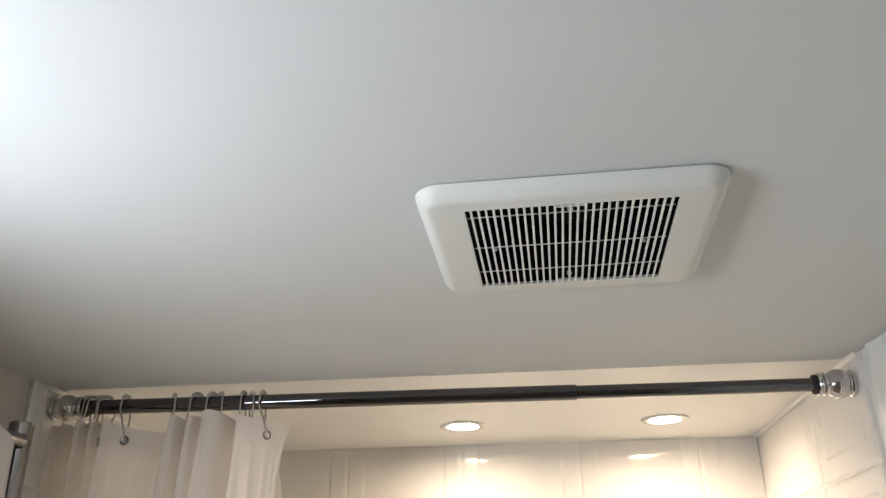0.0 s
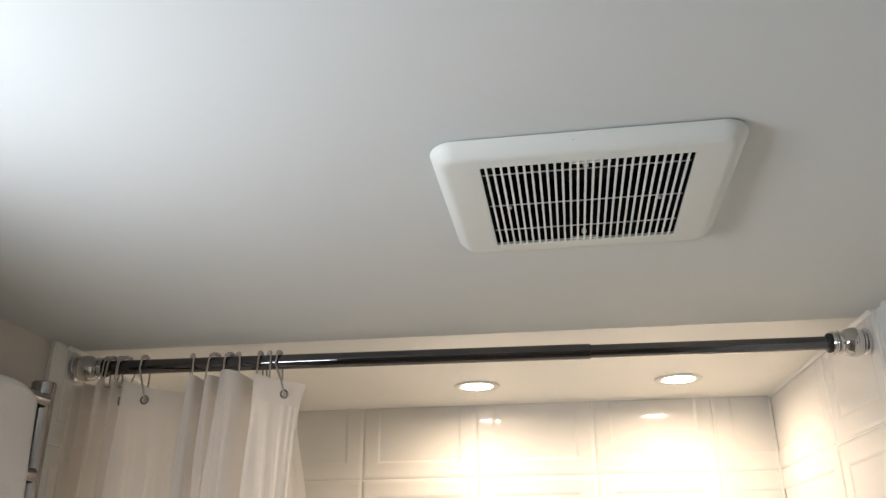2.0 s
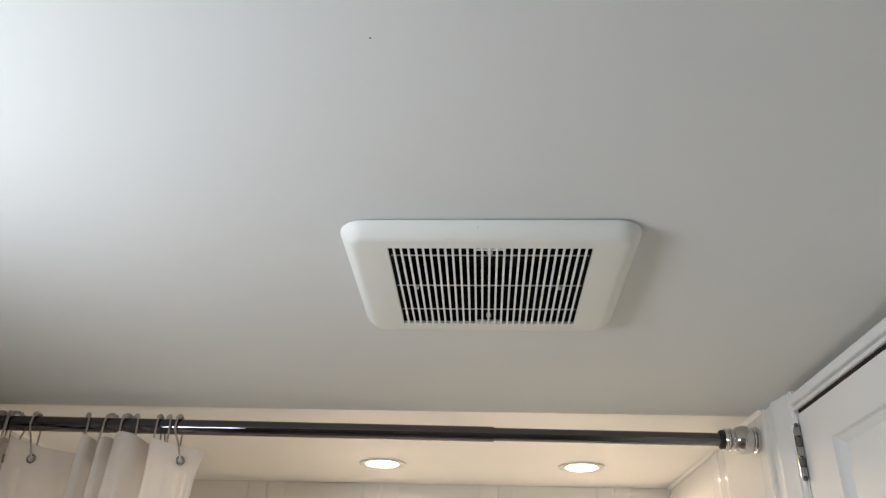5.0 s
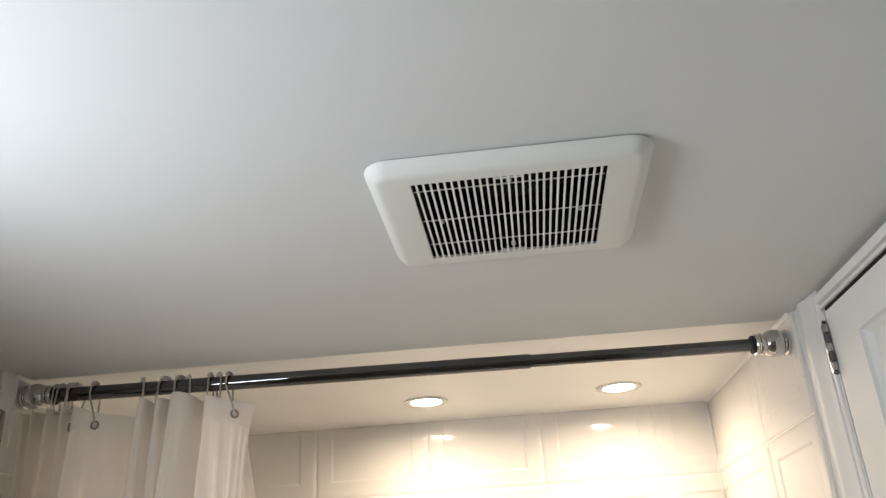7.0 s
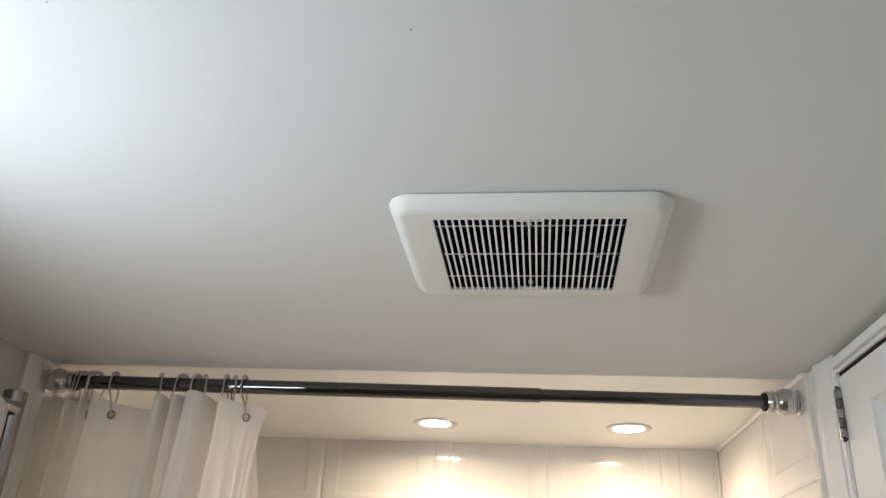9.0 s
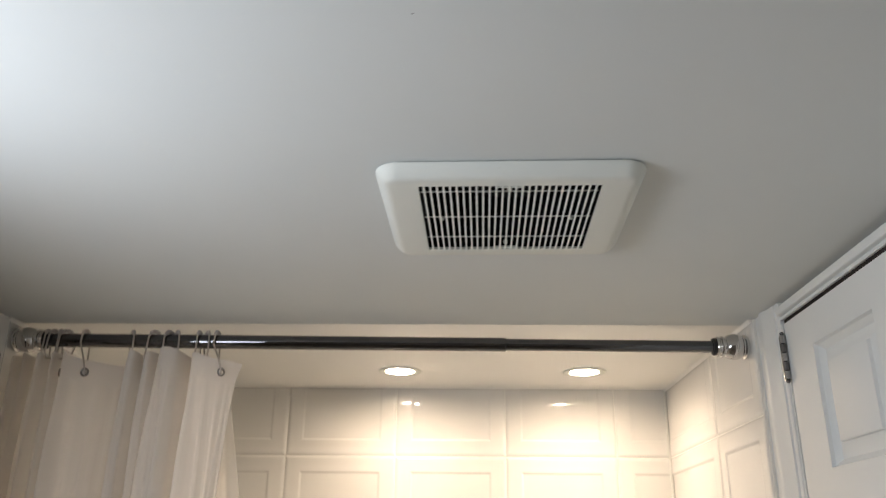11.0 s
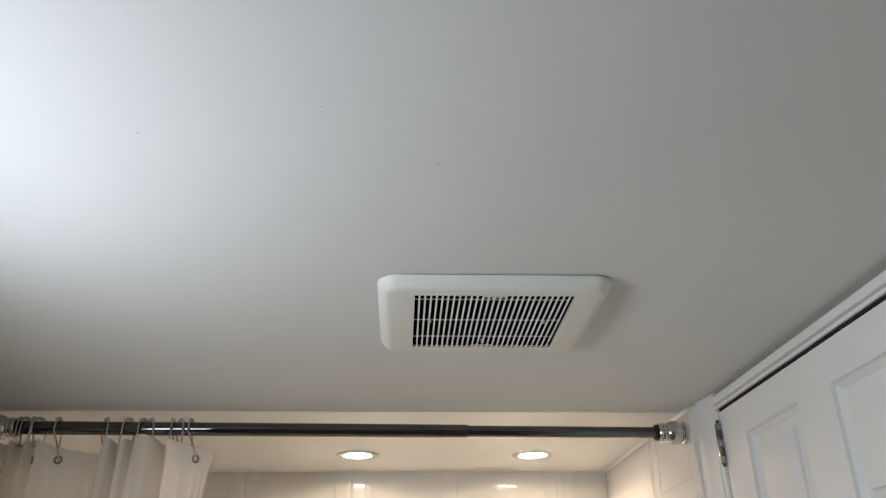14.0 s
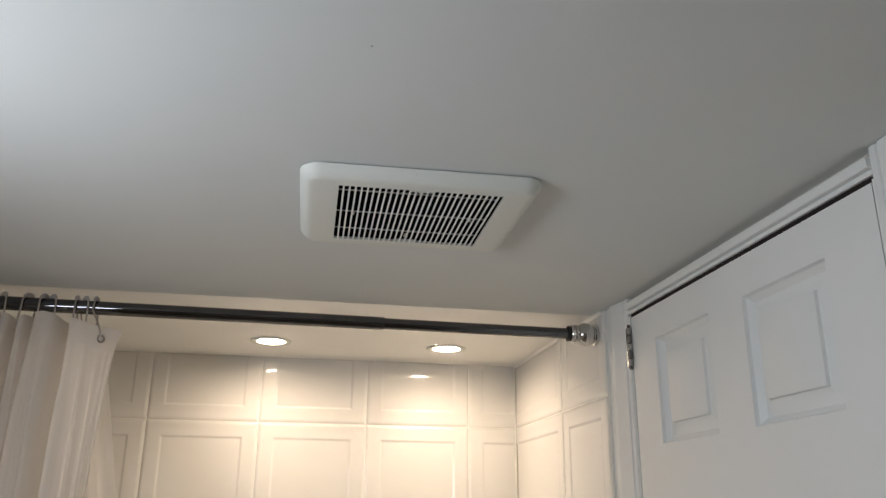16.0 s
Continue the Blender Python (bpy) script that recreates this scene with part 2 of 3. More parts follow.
# door, casing and hinge
def panel_loops(bm, x, y0, y1, z0, z1):
    """A moulded panel in the face x: a cove down, then a raised field. Returns the outer loop's corners."""
    def rect(inset, depth):
        return [(x + depth, y0 + inset, z0 + inset), (x + depth, y1 - inset, z0 + inset), (x + depth, y1 - inset, z1 - inset), (x + depth, y0 + inset, z1 - inset)]
    add_loops(bm, [rect(0, 0), rect(0.0025, 0.0060), rect(0.008, 0.0105), rect(0.012, 0.0150), rect(0.016, 0.0150), rect(0.035, 0.0080), rect(0.0365, 0.0032), rect(0.0395, 0.0022)], cap_last=True)


def face_with_holes(bm, x, y0, y1, z0, z1, holes):
    ys = sorted({y0, y1, *[h[0] for h in holes], *[h[1] for h in holes]})
    zs = sorted({z0, z1, *[h[2] for h in holes], *[h[3] for h in holes]})
    for a, b in zip(ys, ys[1:]):
        for c, d in zip(zs, zs[1:]):
            if not any(h[0] <= a and b <= h[1] and h[2] <= c and d <= h[3] for h in holes):
                bm.faces.new([bm.verts.new(p) for p in ((x, a, c), (x, b, c), (x, b, d), (x, a, d))])


DX = 0.7655
door = thing("door", "white moulded six-panel door, closed, with a satin hinge", "door", (DX, DY1, 0.01))
tagged(door, kind="structure")
door.name = "door_1"
cols = ((DY0 + 0.107, DY0 + 0.316), (DY0 + 0.424, DY0 + 0.632))
rows_z = ((1.770, 1.972), (1.02, 1.66), (0.22, 0.87))
holes = [(c[0], c[1], r[0], r[1]) for c in cols for r in rows_z]
bm = bmesh.new()
face_with_holes(bm, DX, DY0, DY1, 0.012, DZ, holes)
add_box(bm, (DX + 0.0175, DY0, 0.012), (DX + 0.035, DY1, DZ))
for a, b in (((DX, DY0), (DX + 0.0175, DY0)), ((DX, DY1), (DX + 0.0175, DY1))):
    bm.faces.new([bm.verts.new(p) for p in ((*a, 0.012), (*b, 0.012), (*b, DZ), (*a, DZ))])
for z in (0.012, DZ):
    bm.faces.new([bm.verts.new(p) for p in ((DX, DY0, z), (DX, DY1, z), (DX + 0.0175, DY1, z), (DX + 0.0175, DY0, z))])
bmesh.ops.remove_doubles(bm, verts=bm.verts[:], dist=0.0002)
leaf = part("door_leaf", bm, M_DOOR, smooth=24)
leaf.parent = door
leaf.matrix_parent_inverse = Matrix.Translation(-door.location)
for h in holes:
    bm = bmesh.new()
    panel_loops(bm, DX, *h)
    part("raised_panel", bm, M_DOOR, leaf, smooth=24)


def hold(ob, parent):
    ob.parent = parent
    ob.matrix_parent_inverse = Matrix.Translation(-parent.location)
    return ob


def add_profile(bm, sections):
    """A moulding through matching cross-sections, closed at its ends."""
    rings = [[bm.verts.new(p) for p in s] for s in sections]
    n = len(rings[0])
    for a, b in zip(rings, rings[1:]):
        for k in range(n):
            bm.faces.new((a[k], a[(k + 1) % n], b[(k + 1) % n], b[k]))
    bm.faces.new(rings[0])
    bm.faces.new(rings[-1][::-1])
    return bm


# casing profile: (distance from the opening, how far it stands out from the wall)
CASING = ((0.0, 0.0), (0.0, 0.012), (0.002, 0.0135), (0.009, 0.0135), (0.0105, 0.0105), (0.0125, 0.0105), (0.014, 0.015), (0.034, 0.017), (0.044, 0.0215), (0.054, 0.0225), (0.058, 0.021), (0.060, 0.0))
casing = thing("door_casing", "white painted moulded wooden door casing", "door casing", (XR, DY1, 0))
tagged(casing, kind="structure")
casing.name = "trim_door"
GAP = 0.008
for s, y in ((1, DY1 + GAP), (-1, DY0 - GAP)):
    bm = add_profile(bmesh.new(), [[(XR - o, y + s * d * 1.35, z) for d, o in CASING] for z in (0.0, CEIL - 0.001)])
    hold(part("side_casing", bm, M_TRIM, smooth=30), casing)
HEAD = ((0.0, 0.0), (0.0, 0.0115), (0.0015, 0.013), (0.0055, 0.013), (0.0065, 0.009), (0.0085, 0.009), (0.0095, 0.0165), (0.011, 0.018), (0.0215, 0.0195), (0.0235, 0.018), (0.0235, 0.0))
bm = add_profile(bmesh.new(), [[(XR - o, y, DZ + GAP + d) for d, o in HEAD] for y in (DY0 - GAP, DY1 + GAP)])
hold(part("head_casing", bm, M_TRIM, smooth=30), casing)
bm = bmesh.new()
for y0, y1 in ((DY1 + 0.003, DY1 + 0.020), (DY0 - 0.020, DY0 - 0.003)):
    add_box(bm, (XR - 0.0105, y0, 0), (XR + 0.12, y1, DZ + 0.003))
add_box(bm, (XR - 0.0105, DY0 - 0.003, DZ + 0.0082), (XR + 0.12, DY1 + 0.003, DZ + 0.014))
hold(part("door_jamb", bm, M_TRIM), casing)
# A dark strip stands in for the shade in the head gap.
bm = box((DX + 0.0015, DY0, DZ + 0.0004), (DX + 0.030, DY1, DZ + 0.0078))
gap_strip = hold(part("seal_strip", bm, M_GAP_SHADE), casing)
tagged(gap_strip, "dark strip for the shade in the gap over the door")

hinge = thing("hinge", "satin nickel butt hinge between door and casing", "hinge", (DX, DY1 + 0.004, 1.934))
hz0, hz1 = 1.934, 2.016
bm = bmesh.new()
add_box(bm, (DX - 0.006, DY1 + 0.0055, hz0), (DX - 0.002, DY1 + 0.018, hz1), 0.0008)
hinge_leaf = hold(part("hinge_leaf", bm, M_LEAF), hinge)
for z in (hz0 + 0.016, (hz0 + hz1) / 2, hz1 - 0.016):
    bm = lathe([(0.0032, -0.0004), (0.0030, 0.0004), (0.0012, 0.0007), (0.0008, 0.0003)], along((DX - 0.006, DY1 + 0.0122, z), (DX - 0.1, DY1 + 0.0122, z)), 16)
    part("screw", bm, M_NICKEL, hinge_leaf, smooth=40)
hold(part("hinge_pin", lathe([(0.0032, hz0), (0.0032, hz1)], Matrix.Translation((DX - 0.006, DY1 + 0.001, 0)), 14), M_BLACK, smooth=40), hinge)
for k in range(5):
    a, b = hz0 + (hz1 - hz0) * k / 5, hz0 + (hz1 - hz0) * (k + 1) / 5 - 0.0018
    bm = lathe([(0.0050, a), (0.0054, a + 0.0004), (0.0054, b - 0.0004), (0.0050, b)], Matrix.Translation((DX - 0.006, DY1 + 0.001, 0)), 16)
    hold(part("knuckle", bm, M_NICKEL if k % 2 else M_LEAF, smooth=40), hinge)
for z in (hz0 - 0.003, hz1 + 0.002):
    bm = bmesh.new()
    add_ball(bm, (DX - 0.006, DY1 + 0.001, z), 0.0040)
    hold(part("hinge_tip", bm, M_NICKEL, smooth=60), hinge)

# shower rod
RY = 1.2
RA, RB = Vector((TL + 0.001, RY, 2.0425)), Vector((TR - 0.001, RY, 2.0335))
rd = (RB - RA).normalized()
rod = thing("shower_rod", "polished steel telescopic shower curtain rod with turned ends", "shower rod", tuple(RA))
LEN = (RB - RA).length
seam = 0.264 - RA.x
bm = lathe([(0.0125, 0.06), (0.0142, 0.061), (0.0142, seam - 0.002), (0.0139, seam), (0.0126, seam + 0.0005)], along(RA, RB), 40)
hold(part("outer_tube", bm, M_ROD, smooth=40), rod)
bm = lathe([(0.0122, seam - 0.05), (0.0122, LEN - 0.05)], along(RA, RB), 40)
hold(part("inner_tube", bm, M_ROD, smooth=40), rod)
END = [(0.0215, 0.0), (0.0225, 0.002), (0.0225, 0.0055), (0.0195, 0.0075), (0.0195, 0.010), (0.0225, 0.014), (0.0245, 0.021), (0.0245, 0.029), (0.0225, 0.037),
       (0.0190, 0.043), (0.0172, 0.0445), (0.0172, 0.047), (0.0198, 0.0485), (0.0205, 0.0505), (0.0198, 0.0525), (0.0175, 0.0535), (0.0175, 0.0560), (0.0192, 0.0580), (0.0195, 0.0600), (0.0180, 0.0625), (0.0155, 0.063)]
for a, b in ((RA, RB), (RB, RA)):
    finial = hold(part("end_cap", lathe([(r * 1.07, h) for r, h in END], along(a, b), 48), M_CHROME, smooth=35), rod)
    collar = part("collar", lathe([(0.0160, 0.062), (0.0176, 0.0635), (0.0176, 0.0675), (0.0160, 0.069)], along(a, b), 32), M_BLACK, finial, smooth=35)
    tagged(finial, "chrome turned end cap")
    tagged(collar, "black rubber collar")


# recessed shower lamps
def shower_lamp(x, y):
    t = thing("recessed_light", "round white recessed shower light, lit warm", "ceiling light", (x, y, CEIL), "recessed lights over the tub")
    m = Matrix.Translation((0, 0, 0))
    bm = lathe([(0.0366, 0.001), (0.0368, -0.0012), (0.0378, -0.0028), (0.040, -0.0038), (0.049, -0.0044), (0.0535, -0.0040), (0.0552, -0.0028), (0.0552, -0.0014), (0.0525, -0.0010), (0.0520, 0.0)], m, 56, caps=False)
    part("trim_ring", bm, M_PLASTIC, t, "white painted trim ring", smooth=35)
    bm = lathe([(0.0366, 0.001), (0.0362, 0.0030), (0.0352, 0.0050)], m, 48, caps=False)
    part("can", bm, M_ALCOVE, t, "white reflector can", smooth=60)
    bm = lathe([(0.0355, 0.0052), (0.0350, 0.0036), (0.030, 0.0026), (0.012, 0.0020), (0.001, 0.0018)], m, 48)
    part("lens", bm, M_LENS, t, "glowing frosted lens", smooth=60)
    return t


first_lamp = shower_lamp(LX[0], LY)
copy_thing(first_lamp, pose(LX[1], LY, CEIL))

# exhaust vent
vent = thing("exhaust_vent", "white plastic bathroom exhaust fan cover with narrow slots", "exhaust vent", (VX, VY, CEIL))
HX, HY, HC = 0.1670, 0.1465, 0.0033
FACE = -0.0195
bm = add_loops(bmesh.new(), [rounded(HX + i, HY + i, max(0.030 + i, 0.008), z, 7, 0, HC) for i, z in
                             ((-0.006, 0.0), (-0.006, -0.0018), (0, -0.0018), (0, -0.0036), (-0.0012, -0.0068), (-0.0055, -0.0122), (-0.0100, -0.0165), (-0.0130, -0.0183), (-0.0165, -0.0192), (-0.0200, FACE))]
               + [rounded(VH + 0.0005, 0.1105, 0.0006, FACE, 7), rounded(VH + 0.0005, 0.1105, 0.0006, FACE + 0.004, 7)])
vent.rotation_euler = (radians(0.1), radians(0.1), radians(-1.4))
part("cover", bm, M_PLASTIC, vent, smooth=40)
SLOTS = 28
pitch = 2 * VH / (SLOTS - 0.5)
sw = pitch * 0.335
bm = box((-sw / 2, -0.1105, FACE + 0.0001), (sw / 2, 0.1105, FACE + 0.0017), 0.0003, 1)
slat_mesh = mesh_of("slat", bm, M_PLASTIC)
for k in range(SLOTS - 1):
    s = new("slat", slat_mesh)
    s.parent = vent
    s.location = (-VH + pitch * (k + 0.75), 0, 0)
for y in (-0.078, 0.004, 0.078):
    part("cross_rib", box((-VH, y - 0.0006, FACE + 0.0072), (VH, y + 0.0006, FACE + 0.0086)), M_PLASTIC, vent)
# latch pockets at both ends of the middle slots, and the small bosses on the ribs
for y, s in ((-0.1105, 1), (0.1105, -1)):
    bm = bmesh.new()
    a, b = sorted((y + s * 0.004, y + s * 0.0065))
    add_box(bm, (-0.016, a, FACE + 0.0004), (0.016, b, FACE + 0.0036))
    part("latch_bar", bm, M_PLASTIC, vent)
    m = Matrix.Translation((0.0, y + s * 0.018, FACE + 0.002))
    part("latch_boss", lathe([(0.0033, 0.001), (0.0033, 0.005), (0.002, 0.007)], m, 16), M_PLASTIC, vent)
for x in (-VH + pitch * 3, VH - pitch * 3.2):
    part("spring_boss", lathe([(0.0020, 0.001), (0.0022, 0.003), (0.0014, 0.006)], Matrix.Translation((x, 0.004, FACE + 0.002)), 14), M_PLASTIC, vent)
# Housing and fan carry the slots' inner shade in their near-black colour.
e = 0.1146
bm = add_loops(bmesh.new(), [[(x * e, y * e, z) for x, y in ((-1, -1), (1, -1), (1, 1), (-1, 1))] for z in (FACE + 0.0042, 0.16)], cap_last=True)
housing = part("housing", bm, M_DARK, vent, "sheet metal fan housing, recess shade in its colour")
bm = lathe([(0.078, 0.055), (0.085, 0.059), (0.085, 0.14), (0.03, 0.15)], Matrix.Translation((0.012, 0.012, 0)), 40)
part("blower", bm, M_MOTOR, housing, "blower scroll, recess shade in its colour", smooth=40)
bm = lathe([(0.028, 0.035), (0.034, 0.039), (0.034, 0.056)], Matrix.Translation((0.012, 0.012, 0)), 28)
part("motor", bm, M_MOTOR, housing, "fan motor, recess shade in its colour", smooth=40)

# shower curtain: the cloth's line from above, as (x, y, drop of the top edge); it hangs in loose folds
def smooth_line(points, n):
    """A gliding line through points of any dimension, n samples a span."""
    p = [Vector(q) for q in points]
    out = []
    for i in range(len(p) - 1):
        a, b, c, d = p[max(i - 1, 0)], p[i], p[i + 1], p[min(i + 2, len(p) - 1)]
        for k in range(n):
            t = k / n
            out.append(0.5 * (2 * b + (c - a) * t + (2 * a - 5 * b + 4 * c - d) * t * t + (3 * b - a - 3 * c + d) * t ** 3))
    out.append(p[-1])
    return out


TOP = ((-0.744, 1.190, 2.000), (-0.732, 1.174, 2.003), (-0.722, 1.204, 2.006), (-0.712, 1.172, 2.008), (-0.702, 1.206, 2.006), (-0.681, 1.170, 2.008), (-0.667, 1.208, 2.008),
       (-0.652, 1.170, 2.010), (-0.640, 1.206, 2.010), (-0.628, 1.168, 2.010), (-0.606, 1.166, 2.001), (-0.580, 1.170, 1.993), (-0.550, 1.182, 1.989), (-0.520, 1.205, 1.988),
       (-0.505, 1.216, 1.996), (-0.499, 1.180, 2.008), (-0.490, 1.157, 2.012), (-0.479, 1.163, 2.010), (-0.472, 1.205, 2.004), (-0.468, 1.214, 2.002), (-0.464, 1.174, 2.003), (-0.452, 1.162, 2.010),
       (-0.437, 1.200, 2.012), (-0.431, 1.162, 2.016), (-0.412, 1.148, 2.016), (-0.392, 1.160, 2.012), (-0.380, 1.210, 2.006), (-0.373, 1.214, 2.008), (-0.367, 1.168, 2.010), (-0.346, 1.158, 2.004), (-0.318, 1.166, 1.996), (-0.292, 1.176, 1.994), (-0.270, 1.190, 1.990))
LOW = ((-0.748, 1.200), (-0.742, 1.165), (-0.736, 1.215), (-0.729, 1.155), (-0.722, 1.215), (-0.714, 1.155), (-0.706, 1.215), (-0.699, 1.160), (-0.693, 1.205), (-0.687, 1.172),
       (-0.668, 1.160), (-0.648, 1.166), (-0.630, 1.180), (-0.614, 1.205), (-0.606, 1.230), (-0.602, 1.165), (-0.585, 1.120), (-0.562, 1.130), (-0.550, 1.200), (-0.543, 1.225),
       (-0.537, 1.165), (-0.510, 1.125), (-0.488, 1.185), (-0.476, 1.130), (-0.440, 1.098), (-0.405, 1.130), (-0.392, 1.205), (-0.380, 1.220), (-0.362, 1.150), (-0.346, 1.108),
       (-0.350, 1.135), (-0.370, 1.165), (-0.395, 1.190))


def hanging(top, low, bottom, rows, n, sway=0.0, seed=0.0, power=0.85, slide=0.5, lean=0.6):
    """A sheet that hangs from the line top to the line low at the height bottom."""
    bm = bmesh.new()
    a, b = smooth_line(top, n), smooth_line([(*q, bottom) for q in low], n)
    grid = []
    for j in range(rows + 1):
        f = j / rows
        g = f ** power
        row = []
        for i, (p, q) in enumerate(zip(a, b)):
            v = p.lerp(q, g)
            k = min(max((p.x + 0.42) / 0.12, 0.0), 1.0) if lean < 1 else 1.0
            v.x = p.x + lean * (0.38 + 0.62 * k) * (q.x - p.x) * f ** slide
            v.z = p.z + (bottom - p.z) * f
            w = noise.noise((i * 0.045 + seed, f * 2.2, seed)) * sway * min(f * 3, 1)
            w += noise.noise((i * 0.19 + seed, f * 1.6, 4.0 + seed)) * 0.017 * min(f * 9, 1)
            w += noise.noise((i * 0.42 + seed, f * 2.5, 9.0 + seed)) * 0.0085 * min(f * 12, 1)
            row.append(bm.verts.new((v.x + 0.5 * w, v.y + w, v.z)))
        grid.append(row)
    for r, s in zip(grid, grid[1:]):
        for k in range(len(r) - 1):
            bm.faces.new((r[k], r[k + 1], s[k + 1], s[k]))
    return bm


def thick(ob, t):
    mod = ob.modifiers.new("thickness", "SOLIDIFY")
    mod.thickness, mod.offset = t, 0.0
    return ob


curtain = thing("shower_curtain", "white cloth shower curtain drawn aside in loose folds", "shower curtain", (-0.5, RY, 1.98))
cloth = hold(part("cloth", hanging(TOP, LOW, 0.25, 60, 7, 0.022, 3.1), M_CURTAIN, smooth=180), curtain)
# hem along the top, doubled cloth
hem_top = [(x, y - 0.0016, z + 0.0004) for x, y, z in TOP]
bm = bmesh.new()
line = smooth_line(hem_top, 7)
lowline = smooth_line([(*q, 0.25) for q in LOW], 7)
rows_h = []
for j in range(3):
    f = 0.045 * j / 2 / 1.75
    rows_h.append([bm.verts.new((p.x + 0.6 * (0.38 + 0.62 * min(max((p.x + 0.42) / 0.12, 0.0), 1.0)) * (q.x - p.x) * f ** 0.5, p.y + (q.y - p.y) * f ** 0.85, p.z - 0.0225 * j)) for p, q in zip(line, lowline)])
for r, s in zip(rows_h, rows_h[1:]):
    for k in range(len(r) - 1):
        bm.faces.new((r[k], r[k + 1], s[k + 1], s[k]))
part("hem", bm, M_CURTAIN, cloth, smooth=180)

LTOP = [(x * 0.97 - 0.050, 1.232 + 0.6 * (y - 1.19), 1.985) for x, y, z in TOP]
LLOW = [(-0.72 + (x + 0.746) * 1.525, 1.262 + 0.5 * (y - 1.17)) for x, y, z in TOP]
liner = thing("curtain_liner", "clear white vinyl liner hanging behind the shower curtain", "curtain liner", (-0.5, 1.23, 1.98))
hold(part("vinyl_sheet", hanging(LTOP, LLOW, 0.3, 40, 5, 0.012, 8.4, 1.0, 1.0, 1.0), M_LINER, smooth=180), liner)

# eyelets in the cloth
for x, y, z, turn in ((-0.579, 1.1655, 1.968, 0), (-0.304, 1.1625, 1.969, 48), (-0.6290, 1.1650, 1.967, -70)):
    m = Matrix.Translation((x, y, z)) @ pose(0, 0, 0, 90, 0, turn)
    prof = [(0.0050 + 0.0020 * (1 - math.cos(a)), 0.0020 * math.sin(a)) for a in [2 * math.pi * k / 10 for k in range(11)]]
    part("eyelet", lathe(prof, m, 24, caps=False), M_LEAF, cloth, "steel eyelet", smooth=60)


# curtain rings: a wire bow over the rod with small rollers on top, its two legs run down to the cloth
def curtain_ring(x, low_z, twist, lean=0.0, eye=None):
    zc = RA.z + (x - RA.x) * rd.z / rd.x
    t = thing("curtain_ring", "wire curtain ring with roller beads hooked over the rod", "curtain ring", (x, RY, zc), "curtain rings")
    r = 0.0198
    drop = low_z - zc
    pts = [(0.0, -0.021 + 0.003, drop), (0.0, -0.0225, drop + 0.012), (0.0, -0.0225, drop * 0.55), (0.0, -0.0205, -0.010)]
    pts += [(0.0, -r * math.cos(a), r * math.sin(a)) for a in [math.pi * k / 10 for k in range(11)]]
    pts += [(0.001, 0.0195, -0.012), (0.003, 0.015, drop * 0.5), (0.006, 0.006, drop * 0.85), (0.003, -0.010, drop + 0.001), (0.0, -0.018, drop)]
    if eye:
        # this one is hooked through an eyelet in front of the cloth
        e = Vector(eye) - Vector((x, RY, zc))
        pts[0:3] = [(e.x, e.y - 0.001, e.z - 0.0035), (e.x, e.y - 0.004, e.z + 0.003), (e.x * 0.7, e.y - 0.002, e.z * 0.6)]
        pts[-2:] = [(e.x, e.y + 0.003, e.z + 0.001), (e.x, e.y - 0.001, e.z - 0.0035)]
    bm = add_tube(bmesh.new(), smooth_line(pts, 3), 0.0018, 8)
    part("wire", bm, M_RING, t, smooth=60)
    for k in range(5):
        a = math.pi * (0.26 + 0.12 * k)
        bm = bmesh.new()
        add_ball(bm, (0, -r * math.cos(a), r * math.sin(a)), 0.0042, 10)
        part("roller_bead", bm, M_BEAD, t, smooth=80)
    t.rotation_euler = (radians(lean), 0, radians(twist))
    return t


for x, z, tw, ln in ((-0.684, 2.000, 8, 1), (-0.671, 2.000, -6, -2), (-0.657, 2.001, 12, 0), (-0.643, 2.000, -25, 2), (-0.508, 1.985, 32, 1), (-0.459, 1.984, -22, -1),
                     (-0.429, 1.985, -14, 2), (-0.415, 1.985, 34, 0), (-0.368, 1.984, 6, -1), (-0.352, 1.985, 30, 1)):
    curtain_ring(x, z, tw, ln)
for x, hole in ((-0.604, (-0.578, 1.1655, 1.968)), (-0.330, (-0.304, 1.1625, 1.969))):
    curtain_ring(x, 1.97, 0, 0, hole)

# chrome towel ladder on the painted wall, with a towel over its top rung
PX, PY, PT = -0.702, 1.035, 1.977
ladder = thing("towel_rail", "chrome ladder towel rail fixed to the wall", "towel rail", (PX, PY, 1.2))
PR = 0.0205
for y in (PY, 0.50):
    bm = lathe([(PR, 1.05), (PR, PT - 0.002), (PR - 0.002, PT)], Matrix.Translation((PX, y, 0)), 40)
    hold(part("post", bm, M_LADDER, smooth=40), ladder)
    for z in (1.15, 1.72):
        bm = lathe([(0.009, 0.0), (0.009, PX - PR - XL + 0.03)], along((XL, y, z), (PX, y, z)), 20)
        hold(part("wall_bracket", bm, M_LADDER, smooth=40), ladder)
RX = PX + PR * 0.75
for z in (1.942, 1.815, 1.69, 1.565, 1.44, 1.315, 1.19):
    bm = lathe([(0.0098, 0.0), (0.0112, 0.002), (0.0112, PY - 0.50 - 0.014), (0.0124, PY - 0.50 - 0.012), (0.0124, PY - 0.50 - 0.008), (0.0098, PY - 0.50 - 0.005)], along((RX, 0.494, z), (RX, PY, z)), 24)
    hold(part("rung", bm, M_LADDER, smooth=40), ladder)

